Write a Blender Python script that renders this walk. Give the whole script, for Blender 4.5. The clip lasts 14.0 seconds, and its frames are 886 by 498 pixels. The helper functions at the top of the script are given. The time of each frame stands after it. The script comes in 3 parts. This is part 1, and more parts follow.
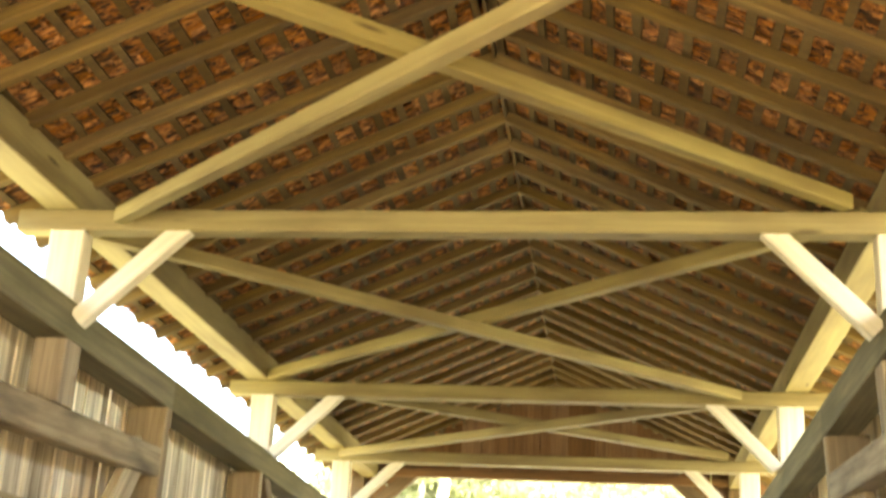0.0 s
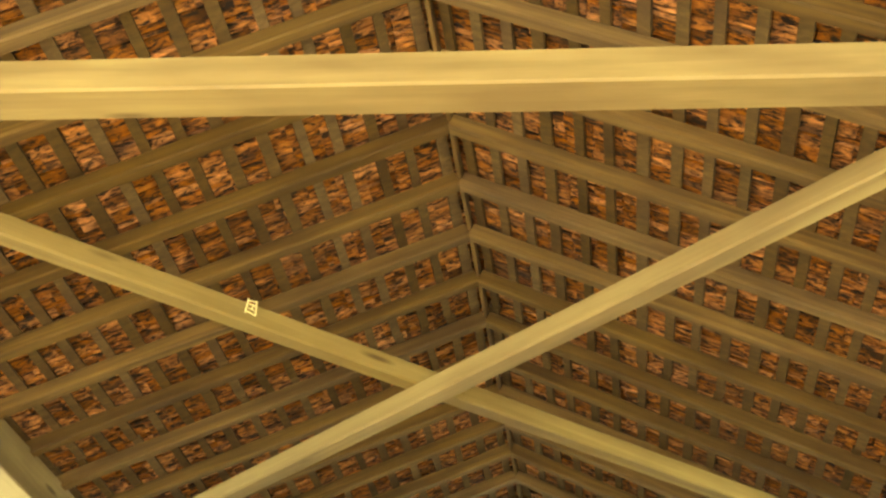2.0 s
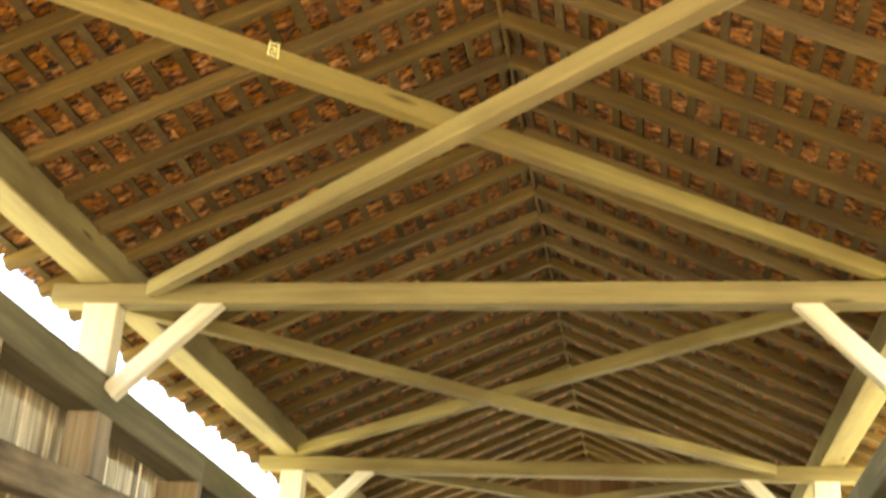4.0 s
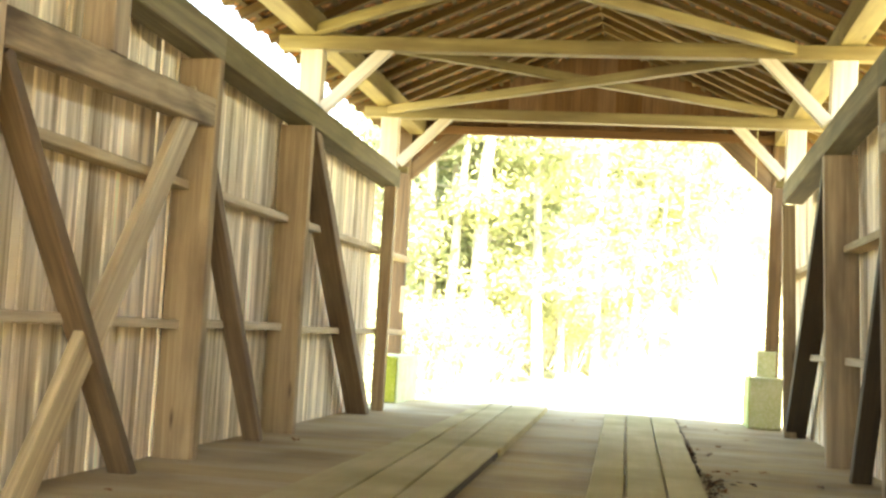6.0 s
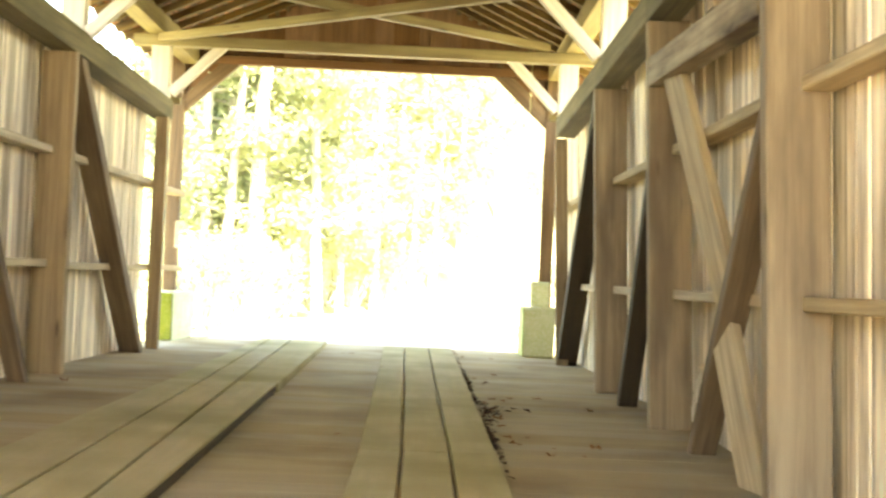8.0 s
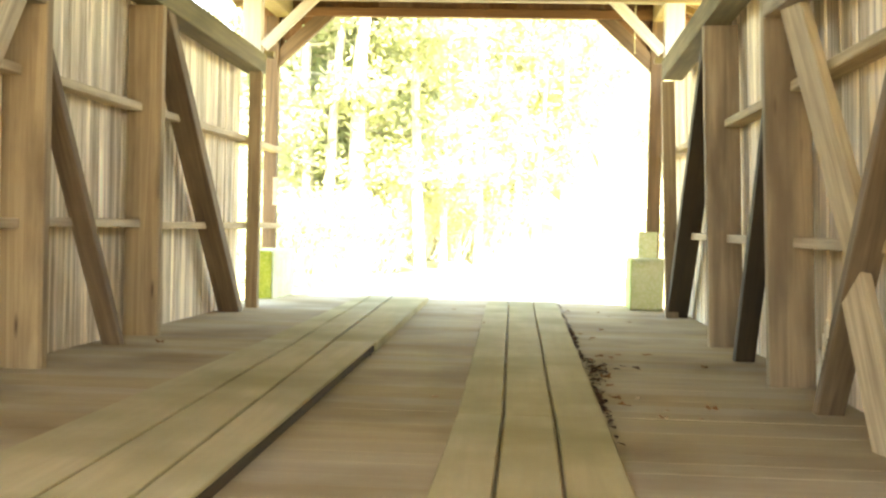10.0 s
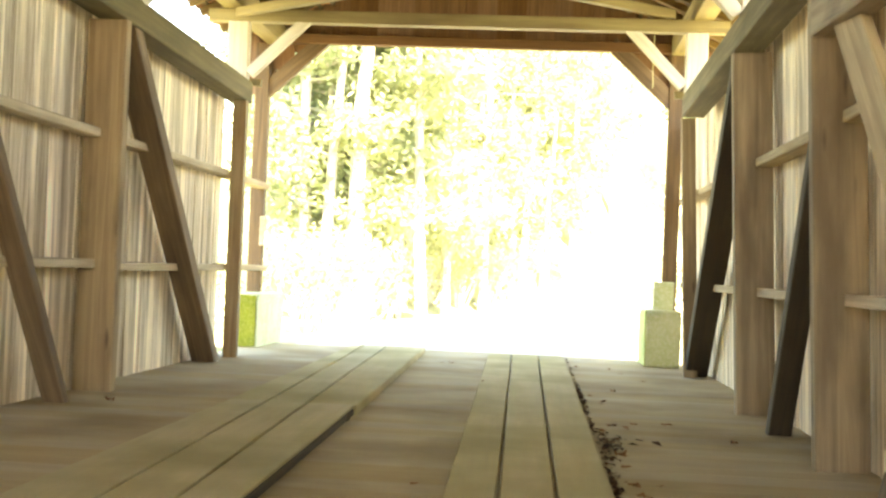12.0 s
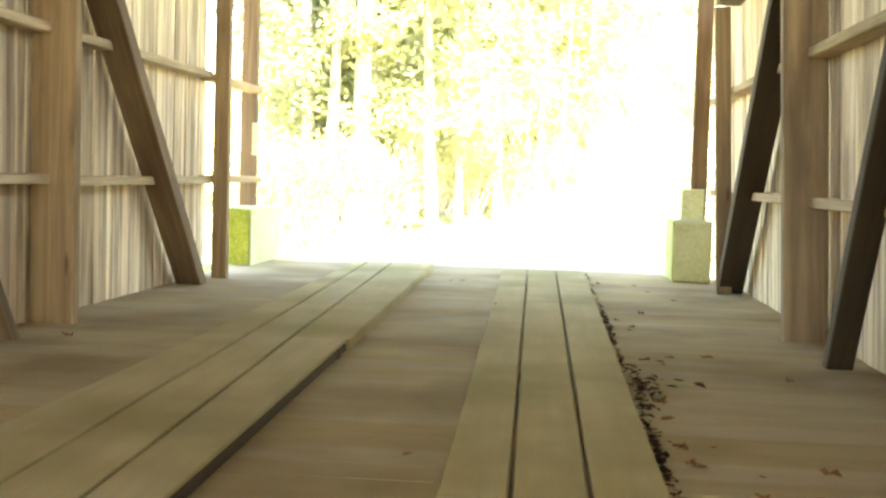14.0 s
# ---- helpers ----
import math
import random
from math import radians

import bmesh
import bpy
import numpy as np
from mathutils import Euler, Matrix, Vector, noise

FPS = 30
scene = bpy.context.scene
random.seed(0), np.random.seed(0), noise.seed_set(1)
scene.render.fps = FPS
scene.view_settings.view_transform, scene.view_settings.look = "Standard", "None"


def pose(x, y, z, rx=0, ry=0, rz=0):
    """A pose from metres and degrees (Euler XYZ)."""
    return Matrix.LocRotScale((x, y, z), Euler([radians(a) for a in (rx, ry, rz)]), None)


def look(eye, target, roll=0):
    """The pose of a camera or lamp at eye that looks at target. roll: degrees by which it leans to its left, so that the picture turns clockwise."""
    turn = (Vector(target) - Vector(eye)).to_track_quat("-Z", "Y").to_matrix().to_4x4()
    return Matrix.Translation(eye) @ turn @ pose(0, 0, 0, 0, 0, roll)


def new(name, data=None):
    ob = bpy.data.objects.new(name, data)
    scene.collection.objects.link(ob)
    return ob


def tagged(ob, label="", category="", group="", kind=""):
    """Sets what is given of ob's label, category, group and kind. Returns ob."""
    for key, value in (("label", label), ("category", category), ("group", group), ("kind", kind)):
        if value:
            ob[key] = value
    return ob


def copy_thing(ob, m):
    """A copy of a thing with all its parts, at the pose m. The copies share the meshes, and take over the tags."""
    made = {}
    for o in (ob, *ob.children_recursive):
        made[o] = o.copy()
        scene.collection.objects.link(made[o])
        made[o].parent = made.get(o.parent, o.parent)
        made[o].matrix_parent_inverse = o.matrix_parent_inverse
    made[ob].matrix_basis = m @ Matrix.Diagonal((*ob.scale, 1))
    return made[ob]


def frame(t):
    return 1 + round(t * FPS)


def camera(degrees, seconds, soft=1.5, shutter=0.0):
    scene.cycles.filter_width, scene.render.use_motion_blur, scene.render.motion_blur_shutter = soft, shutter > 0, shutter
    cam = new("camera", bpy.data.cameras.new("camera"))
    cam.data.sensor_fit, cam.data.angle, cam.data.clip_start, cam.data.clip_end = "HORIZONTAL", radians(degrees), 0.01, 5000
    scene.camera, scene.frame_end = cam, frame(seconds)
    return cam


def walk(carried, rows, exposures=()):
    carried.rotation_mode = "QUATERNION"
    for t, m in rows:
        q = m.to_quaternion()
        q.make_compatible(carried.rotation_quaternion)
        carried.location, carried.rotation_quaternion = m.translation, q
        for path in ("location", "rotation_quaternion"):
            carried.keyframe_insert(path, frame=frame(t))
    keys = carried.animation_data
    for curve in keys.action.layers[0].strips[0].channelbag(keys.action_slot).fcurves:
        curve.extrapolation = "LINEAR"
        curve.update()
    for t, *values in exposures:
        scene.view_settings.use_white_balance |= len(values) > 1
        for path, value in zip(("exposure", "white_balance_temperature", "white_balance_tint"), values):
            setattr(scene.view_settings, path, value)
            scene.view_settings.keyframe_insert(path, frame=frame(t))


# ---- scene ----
# A timber covered bridge: x across, y along the walk, z up from the deck.
cam = camera(39.1, 14.0, soft=2.5, shutter=0.4)
PATH = [
    (0, look((0.898, 0.639, 1.23), (0.62, 2.508, 1.884), 3.2)),
    (0.5, look((0.883, 0.643, 1.232), (0.61, 2.445, 2.057), 3.4)),
    (1, look((0.87, 0.655, 1.238), (0.598, 2.363, 2.243), 3.8)),
    (1.5, look((0.866, 0.657, 1.242), (0.593, 2.297, 2.354), 3.8)),
    (2, look((0.866, 0.658, 1.238), (0.59, 2.289, 2.361), 4.2)),
    (2.2, look((0.866, 0.656, 1.236), (0.587, 2.288, 2.359), 4.3)),
    (4.3, look((0.877, 0.64, 1.184), (0.541, 2.492, 1.86), 3.4)),
    (4.5, look((0.871, 0.641, 1.181), (0.525, 2.513, 1.795), 3.4)),
    (5, look((0.845, 0.65, 1.159), (0.501, 2.574, 1.58), 3.3)),
    (5.5, look((0.831, 0.654, 1.131), (0.491, 2.61, 1.371), 3.4)),
    (6, look((0.832, 0.646, 1.116), (0.501, 2.614, 1.246), 3.4)),
    (6.5, look((0.838, 0.639, 1.105), (0.517, 2.61, 1.21), 3.3)),
    (7, look((0.841, 0.648, 1.097), (0.558, 2.626, 1.178), 3.2)),
    (7.5, look((0.842, 0.671, 1.092), (0.637, 2.659, 1.154), 3.2)),
    (7.7, look((0.842, 0.696, 1.091), (0.753, 2.693, 1.143), 3.1)),
    (8.6, look((0.86, 0.93, 1.08), (0.935, 2.928, 1.12), 2.3)),
    (9.8, look((0.876, 1.23, 1.085), (0.75, 3.226, 1.057), 1.5)),
    (10, look((0.88, 1.258, 1.087), (0.738, 3.252, 1.052), 1.4)),
    (10.5, look((0.895, 1.53, 1.095), (0.739, 3.523, 1.075), 0.9)),
    (11, look((0.904, 1.87, 1.103), (0.751, 3.863, 1.139), 1.4)),
    (11.5, look((0.907, 2.233, 1.111), (0.747, 4.226, 1.153), 1.7)),
    (12, look((0.901, 2.611, 1.12), (0.744, 4.604, 1.154), 2.4)),
    (12.5, look((0.893, 2.956, 1.125), (0.737, 4.949, 1.072), 2.3)),
    (13, look((0.884, 3.29, 1.134), (0.722, 5.28, 1.024), 2.2)),
    (13.5, look((0.869, 3.618, 1.146), (0.702, 5.608, 1.033), 2.2)),
    (14, look((0.864, 3.929, 1.16), (0.689, 5.918, 1.043), 1.7)),
]
walk(cam, PATH, [(0.0, 3.97, 7950, 7), (4.5, 3.93, 7950, 7), (6.0, 3.97, 8250, 6), (10.0, 4.13, 8250, 6), (12.0, 4.0, 8250, 6), (14.0, 3.94, 8250, 6)])

# ---- light ----
world = bpy.data.worlds.new("sky")
scene.world = world
world.use_nodes = True
wn = world.node_tree
sky = wn.nodes.new("ShaderNodeTexSky")
sky.sky_type, sky.sun_disc = "NISHITA", False
SUN_EL, SUN_AZ = radians(50), radians(156)  # azimuth from +y towards +x
sky.sun_elevation, sky.sun_rotation = SUN_EL, SUN_AZ
wn.nodes["Background"].inputs[1].default_value = 0.15
wn.links.new(sky.outputs[0], wn.nodes["Background"].inputs[0])
sun = new("sun", bpy.data.lights.new("sun", "SUN"))
sun.data.energy, sun.data.angle, sun.data.color = 5.0, radians(0.6), (1.0, 0.93, 0.80)
sun_way = Vector((math.sin(SUN_AZ) * math.cos(SUN_EL), math.cos(SUN_AZ) * math.cos(SUN_EL), math.sin(SUN_EL)))
sun.matrix_world = look(sun_way * 60, (0, 0, 0))


# ---- materials ----
def node_mat(name):
    m = bpy.data.materials.new(name)
    m.use_nodes = True
    return m, m.node_tree.nodes, m.node_tree.links


def ramp(nodes, stops):
    r = nodes.new("ShaderNodeValToRGB")
    el = r.color_ramp.elements
    while len(el) < len(stops):
        el.new(0.5)
    for e, (p, c) in zip(el, stops):
        e.position, e.color = p, (*c, 1)
    return r


def wood(name, dark, light, stain, rough=0.75, grain=1.0, spread=0.35, stain_amount=0.5, knots=0.0, island=False, stops=(0.3, 0.52, 0.72), soil=None):
    """Sawn timber; the grain runs along the piece's own x axis."""
    m, n, l = node_mat(name)
    bsdf = n["Principled BSDF"]
    tc, info = n.new("ShaderNodeTexCoord"), n.new("ShaderNodeObjectInfo")
    geo = n.new("ShaderNodeNewGeometry")
    pick = geo.outputs["Random Per Island"] if island else info.outputs["Random"]
    off = n.new("ShaderNodeVectorMath")
    off.operation = "MULTIPLY_ADD"
    off.inputs[1].default_value = (1, 1, 1)
    mul = n.new("ShaderNodeMath")
    mul.operation, mul.inputs[1].default_value = "MULTIPLY", 37.0
    l.new(pick, mul.inputs[0])
    l.new(tc.outputs["Object"], off.inputs[0])
    l.new(mul.outputs[0], off.inputs[2])
    stretch = n.new("ShaderNodeMapping")
    stretch.inputs["Scale"].default_value = (0.8 * grain, 22 * grain, 22 * grain)
    l.new(off.outputs[0], stretch.inputs["Vector"])
    fine = n.new("ShaderNodeTexNoise")
    fine.inputs["Scale"].default_value, fine.inputs["Detail"].default_value, fine.inputs["Roughness"].default_value = 1.6, 6, 0.65
    fine.inputs["Distortion"].default_value = 0.5
    l.new(stretch.outputs[0], fine.inputs["Vector"])
    cols = ramp(n, [(stops[0], dark), (stops[1], tuple((a + b) / 2 for a, b in zip(dark, light))), (stops[2], light)])
    l.new(fine.outputs["Fac"], cols.inputs[0])
    patch_map = n.new("ShaderNodeMapping")
    patch_map.inputs["Scale"].default_value = (0.7, 3.0, 3.0)
    l.new(off.outputs[0], patch_map.inputs["Vector"])
    patch = n.new("ShaderNodeTexNoise")
    patch.inputs["Scale"].default_value, patch.inputs["Detail"].default_value = 1.3, 4
    l.new(patch_map.outputs[0], patch.inputs["Vector"])
    pr = ramp(n, [(0.45, (0, 0, 0)), (0.68, (stain_amount,) * 3)])
    l.new(patch.outputs["Fac"], pr.inputs[0])
    mix = n.new("ShaderNodeMix")
    mix.data_type = "RGBA"
    l.new(pr.outputs[0], mix.inputs["Factor"])
    l.new(cols.outputs[0], mix.inputs["A"])
    mix.inputs["B"].default_value = (*stain, 1)
    out = mix.outputs["Result"]
    if knots:
        vm = n.new("ShaderNodeMapping")
        vm.inputs["Scale"].default_value = (1.1, 6.0, 6.0)
        l.new(off.outputs[0], vm.inputs["Vector"])
        vor = n.new("ShaderNodeTexVoronoi")
        vor.inputs["Scale"].default_value = 1.0
        l.new(vm.outputs[0], vor.inputs["Vector"])
        kr = ramp(n, [(0.05, (knots,) * 3), (0.13, (0, 0, 0))])
        l.new(vor.outputs["Distance"], kr.inputs[0])
        km = n.new("ShaderNodeMix")
        km.data_type = "RGBA"
        l.new(kr.outputs[0], km.inputs["Factor"])
        l.new(out, km.inputs["A"])
        km.inputs["B"].default_value = (stain[0] * 0.5, stain[1] * 0.45, stain[2] * 0.4, 1)
        out = km.outputs["Result"]
    if soil:
        wide, tint = n.new("ShaderNodeTexNoise"), n.new("ShaderNodeMix")
        wide.inputs["Scale"].default_value, wide.inputs["Detail"].default_value = 0.75, 5
        l.new(geo.outputs["Position"], wide.inputs["Vector"])
        wr = ramp(n, [(0.44, (0, 0, 0)), (0.66, (0.85, 0.85, 0.85))])
        l.new(wide.outputs["Fac"], wr.inputs[0])
        tint.data_type = "RGBA"
        l.new(wr.outputs[0], tint.inputs["Factor"])
        l.new(out, tint.inputs["A"])
        tint.inputs["B"].default_value = (*soil, 1)
        out = tint.outputs["Result"]
    hsv = n.new("ShaderNodeHueSaturation")
    vr = n.new("ShaderNodeMapRange")
    vr.inputs["To Min"].default_value, vr.inputs["To Max"].default_value = 1 - spread, 1 + spread
    l.new(pick, vr.inputs["Value"])
    l.new(vr.outputs[0], hsv.inputs["Value"])
    sr = n.new("ShaderNodeMapRange")
    sr.inputs["To Min"].default_value, sr.inputs["To Max"].default_value = 1.12, 0.88
    l.new(pick, sr.inputs["Value"])
    l.new(sr.outputs[0], hsv.inputs["Saturation"])
    l.new(out, hsv.inputs["Color"])
    l.new(hsv.outputs[0], bsdf.inputs["Base Color"])
    rr = n.new("ShaderNodeMapRange")
    rr.inputs["To Min"].default_value, rr.inputs["To Max"].default_value = rough - 0.12, min(1, rough + 0.15)
    l.new(fine.outputs["Fac"], rr.inputs["Value"])
    l.new(rr.outputs[0], bsdf.inputs["Roughness"])
    bump = n.new("ShaderNodeBump")
    bump.inputs["Strength"].default_value, bump.inputs["Distance"].default_value = 0.35, 0.006
    l.new(fine.outputs["Fac"], bump.inputs["Height"])
    l.new(bump.outputs[0], bsdf.inputs["Normal"])
    return m


def speckled(name, c1, c2, c3, scale=3.0, rough=0.9, bump=0.4):
    m, n, l = node_mat(name)
    bsdf = n["Principled BSDF"]
    tc = n.new("ShaderNodeTexCoord")
    a, b = n.new("ShaderNodeTexNoise"), n.new("ShaderNodeTexNoise")
    a.inputs["Scale"].default_value, a.inputs["Detail"].default_value = scale, 6
    b.inputs["Scale"].default_value, b.inputs["Detail"].default_value = scale * 9, 5
    l.new(tc.outputs["Object"], a.inputs["Vector"])
    l.new(tc.outputs["Object"], b.inputs["Vector"])
    r = ramp(n, [(0.36, c1), (0.62, c2)])
    l.new(a.outputs["Fac"], r.inputs[0])
    r2 = ramp(n, [(0.45, (0, 0, 0)), (0.7, (0.8, 0.8, 0.8))])
    l.new(b.outputs["Fac"], r2.inputs[0])
    mix = n.new("ShaderNodeMix")
    mix.data_type = "RGBA"
    l.new(r2.outputs[0], mix.inputs["Factor"])
    l.new(r.outputs[0], mix.inputs["A"])
    mix.inputs["B"].default_value = (*c3, 1)
    l.new(mix.outputs["Result"], bsdf.inputs["Base Color"])
    bsdf.inputs["Roughness"].default_value = rough
    bp = n.new("ShaderNodeBump")
    bp.inputs["Strength"].default_value, bp.inputs["Distance"].default_value = bump, 0.02
    l.new(b.outputs["Fac"], bp.inputs["Height"])
    l.new(bp.outputs[0], bsdf.inputs["Normal"])
    return m


def leafy(name, c1, c2):
    m, n, l = node_mat(name)
    bsdf = n["Principled BSDF"]
    geo = n.new("ShaderNodeNewGeometry")
    r = ramp(n, [(0.0, c1), (1.0, c2)])
    l.new(geo.outputs["Random Per Island"], r.inputs[0])
    l.new(r.outputs[0], bsdf.inputs["Base Color"])
    bsdf.inputs["Roughness"].default_value = 0.6
    tr = n.new("ShaderNodeBsdfTranslucent")
    l.new(r.outputs[0], tr.inputs["Color"])
    add = n.new("ShaderNodeMixShader")
    add.inputs[0].default_value = 0.6
    l.new(bsdf.outputs[0], add.inputs[1])
    l.new(tr.outputs[0], add.inputs[2])
    l.new(add.outputs[0], n["Material Output"].inputs["Surface"])
    return m


PINE = wood("new_pine", (0.21, 0.157, 0.060), (0.34, 0.272, 0.114), (0.135, 0.086, 0.031), 0.68, 0.45, 0.1, 0.65, knots=0.85)
# Pale pine: torn splinters, and upper posts with eave daylight painted in.
SPLINTER_LIT = wood("splinter_and_lit_post_pine", (0.50, 0.43, 0.31), (0.74, 0.67, 0.53), (0.40, 0.31, 0.20), 0.75, 0.6, 0.08, 0.3, knots=0.6)
# Rafters, laths and shingles are set darker to carry the roof cavity's shade.
RAFTER = wood("shaded_rafter_pine", (0.075, 0.040, 0.009), (0.235, 0.145, 0.038), (0.05, 0.024, 0.006), 0.78, 0.6, 0.3, 0.7)
TRUSS = wood("old_truss_timber", (0.23, 0.152, 0.088), (0.50, 0.375, 0.23), (0.13, 0.082, 0.046), 0.8, 0.32, 0.16, 0.75, knots=0.85)
# Darker copy of TRUSS, with the east side's shade in its colour.
SHADED_TRUSS = wood("shaded_post_timber", (0.17, 0.115, 0.068), (0.40, 0.295, 0.18), (0.11, 0.072, 0.042), 0.8, 0.32, 0.16, 0.75, knots=0.85)
STAINED = wood("stained_strut", (0.17, 0.115, 0.066), (0.47, 0.36, 0.225), (0.06, 0.034, 0.018), 0.8, 0.4, 0.08, 1.0)
CHORD = wood("mossy_chord", (0.075, 0.056, 0.026), (0.22, 0.175, 0.088), (0.075, 0.064, 0.026), 0.85, 0.5, 0.12, 0.8)
BRACE = wood("brown_brace", (0.085, 0.050, 0.025), (0.25, 0.16, 0.085), (0.07, 0.042, 0.023), 0.8, 0.6, 0.15, 0.6)
SIDING = wood("weathered_siding", (0.22, 0.135, 0.070), (0.93, 0.79, 0.575), (0.19, 0.115, 0.06), 0.85, 0.34, 0.32, 0.5, stops=(0.28, 0.42, 0.58))
RAIL = wood("rail_board", (0.29, 0.21, 0.12), (0.66, 0.52, 0.32), (0.22, 0.145, 0.08), 0.8, 0.5, 0.12, 0.5)
# Near-black tone with shade in it: east braces, gaps under the runner planks.
SHADE_DARK = wood("shade_dark_timber", (0.022, 0.013, 0.006), (0.065, 0.041, 0.021), (0.02, 0.012, 0.006), 0.8, 0.5, 0.12, 0.6)
LATH = wood("roof_lath", (0.070, 0.042, 0.013), (0.17, 0.108, 0.036), (0.045, 0.021, 0.007), 0.8, 0.8, 0.3, 0.6, island=True)
SHINGLE = wood("split_shingle", (0.012, 0.004, 0.002), (0.72, 0.28, 0.06), (0.014, 0.005, 0.003), 0.85, 1.0, 0.45, 0.8, island=True, stops=(0.41, 0.52, 0.67))
GABLE = wood("gable_board", (0.15, 0.075, 0.035), (0.27, 0.145, 0.07), (0.09, 0.05, 0.028), 0.85, 0.8, 0.22, 0.4)
DECK = wood("deck_plank", (0.37, 0.29, 0.17), (0.45, 0.362, 0.218), (0.29, 0.215, 0.12), 0.8, 0.3, 0.025, 0.35, soil=(0.215, 0.15, 0.07))
RUNNER = wood("runner_plank", (0.40, 0.332, 0.182), (0.49, 0.415, 0.238), (0.32, 0.268, 0.125), 0.75, 0.35, 0.05, 0.5, soil=(0.28, 0.24, 0.105))
SUN_BLOCK = wood("outer_shingles", (0.045, 0.033, 0.022), (0.10, 0.075, 0.05), (0.03, 0.022, 0.015), 0.9, 0.8, 0.2, 0.5)
MOSSY = speckled("green_moss", (0.19, 0.205, 0.012), (0.12, 0.145, 0.008), (0.27, 0.25, 0.06), 4, 0.95)
LICHEN = speckled("pale_lichen", (0.50, 0.54, 0.22), (0.40, 0.46, 0.14), (0.56, 0.56, 0.32), 5, 0.95)
PALE = speckled("pale_concrete", (0.58, 0.58, 0.36), (0.48, 0.51, 0.26), (0.64, 0.63, 0.46), 3, 0.92)
GROUND = speckled("leafy_woodland_ground", (0.27, 0.24, 0.14), (0.21, 0.23, 0.11), (0.33, 0.29, 0.18), 0.6, 0.95)
GRAVEL = speckled("gravel_road", (0.46, 0.43, 0.37), (0.54, 0.51, 0.45), (0.40, 0.37, 0.32), 1.2, 0.95)
BARK = speckled("tree_bark", (0.46, 0.44, 0.36), (0.38, 0.36, 0.28), (0.28, 0.26, 0.19), 5, 0.95, 0.8)
LEAF = leafy("leaves_green", (0.30, 0.34, 0.19), (0.38, 0.41, 0.24))
LEAF2 = leafy("leaves_yellow_green", (0.33, 0.36, 0.18), (0.44, 0.45, 0.25))
LITTER = leafy("rotting_litter", (0.03, 0.018, 0.01), (0.12, 0.06, 0.025))
DRY = leafy("dry_leaves", (0.10, 0.045, 0.02), (0.26, 0.13, 0.05))


# ---- building helpers ----
def warp(p):
    """The east side leans a little inwards."""
    x, y, z = p
    return Vector((x - 0.045 * max(0.0, min(z, 3.3)) * max(0.0, min(1.0, x / 2.6)), y, z))


def part(name, bm, material, parent=None, label="", m=None):
    me = bpy.data.meshes.new(name)
    bm.to_mesh(me)
    bm.free()
    me.materials.append(material)
    ob = new(name, me)
    if m is not None:
        ob.matrix_world = m
    if parent is not None:
        ob.parent = parent
    if label:
        tagged(ob, label)
    return ob


def holder(name, label, category, group="", kind="", at=(0, 0, 0)):
    ob = new(name)
    return tagged(ob, label, category, group, kind)


def add_bar(bm, length, w, h, c=0.006, m=Matrix()):
    """A chamfered bar along x, centred, w across y and h along z."""
    a, b = w / 2, h / 2
    c = min(c, a * 0.4, b * 0.4)
    prof = [(-a + c, -b), (a - c, -b), (a, -b + c), (a, b - c), (a - c, b), (-a + c, b), (-a, b - c), (-a, -b + c)]
    rings = [[bm.verts.new(m @ Vector((x, y, z))) for y, z in prof] for x in (-length / 2, length / 2)]
    for i in range(8):
        j = (i + 1) % 8
        bm.faces.new((rings[0][i], rings[1][i], rings[1][j], rings[0][j]))
    bm.faces.new(rings[0])
    bm.faces.new(rings[1][::-1])


def box(x0, x1, y0, y1, z0, z1, c=0.004):
    bm = bmesh.new()
    add_bar(bm, x1 - x0, y1 - y0, z1 - z0, c, Matrix.Translation(((x0 + x1) / 2, (y0 + y1) / 2, (z0 + z1) / 2)))
    return bm


def axes(p0, p1, up=(0, 0, 1)):
    """A pose at the middle of p0 and p1 with x along them and z towards up."""
    p0, p1 = Vector(p0), Vector(p1)
    x = (p1 - p0).normalized()
    y = Vector(up).cross(x).normalized()
    z = x.cross(y)
    m = Matrix((x, y, z)).transposed().to_4x4()
    m.translation = (p0 + p1) / 2
    return m, (p1 - p0).length


def beam(name, p0, p1, w, h, material, parent=None, label="", up=(0, 0, 1), c=0.008, bend=True):
    if bend:
        p0, p1 = warp(p0), warp(p1)
    m, length = axes(p0, p1, up)
    bm = bmesh.new()
    add_bar(bm, length, w, h, c)
    return part(name, bm, material, parent, label, m)


# ---- deck ----
floor = holder("floor", "worn grey-brown timber deck of crosswise planks", "floor", kind="structure")
rng = random.Random(4)
y = 1.0
while y < 19.8:
    w = rng.uniform(0.24, 0.31)
    beam("plank", (-3.0, y + w / 2, -0.04), (3.2 if y > 13 else 3.05, y + w / 2, -0.04 + rng.uniform(-0.0015, 0.0015)), w - rng.choice((0.002, 0.002, 0.004)), 0.08, DECK, floor, bend=False, c=0.0015)
    y += w
bm = bmesh.new()
y = -0.4
while y < 1.0:
    add_bar(bm, 6.1, 0.275, 0.08, 0.004, Matrix.Translation((0, y + 0.14, -0.04)))
    y += 0.28
rest = part("deck_boards", bm, DECK, floor)
tagged(rest, kind="stuff")

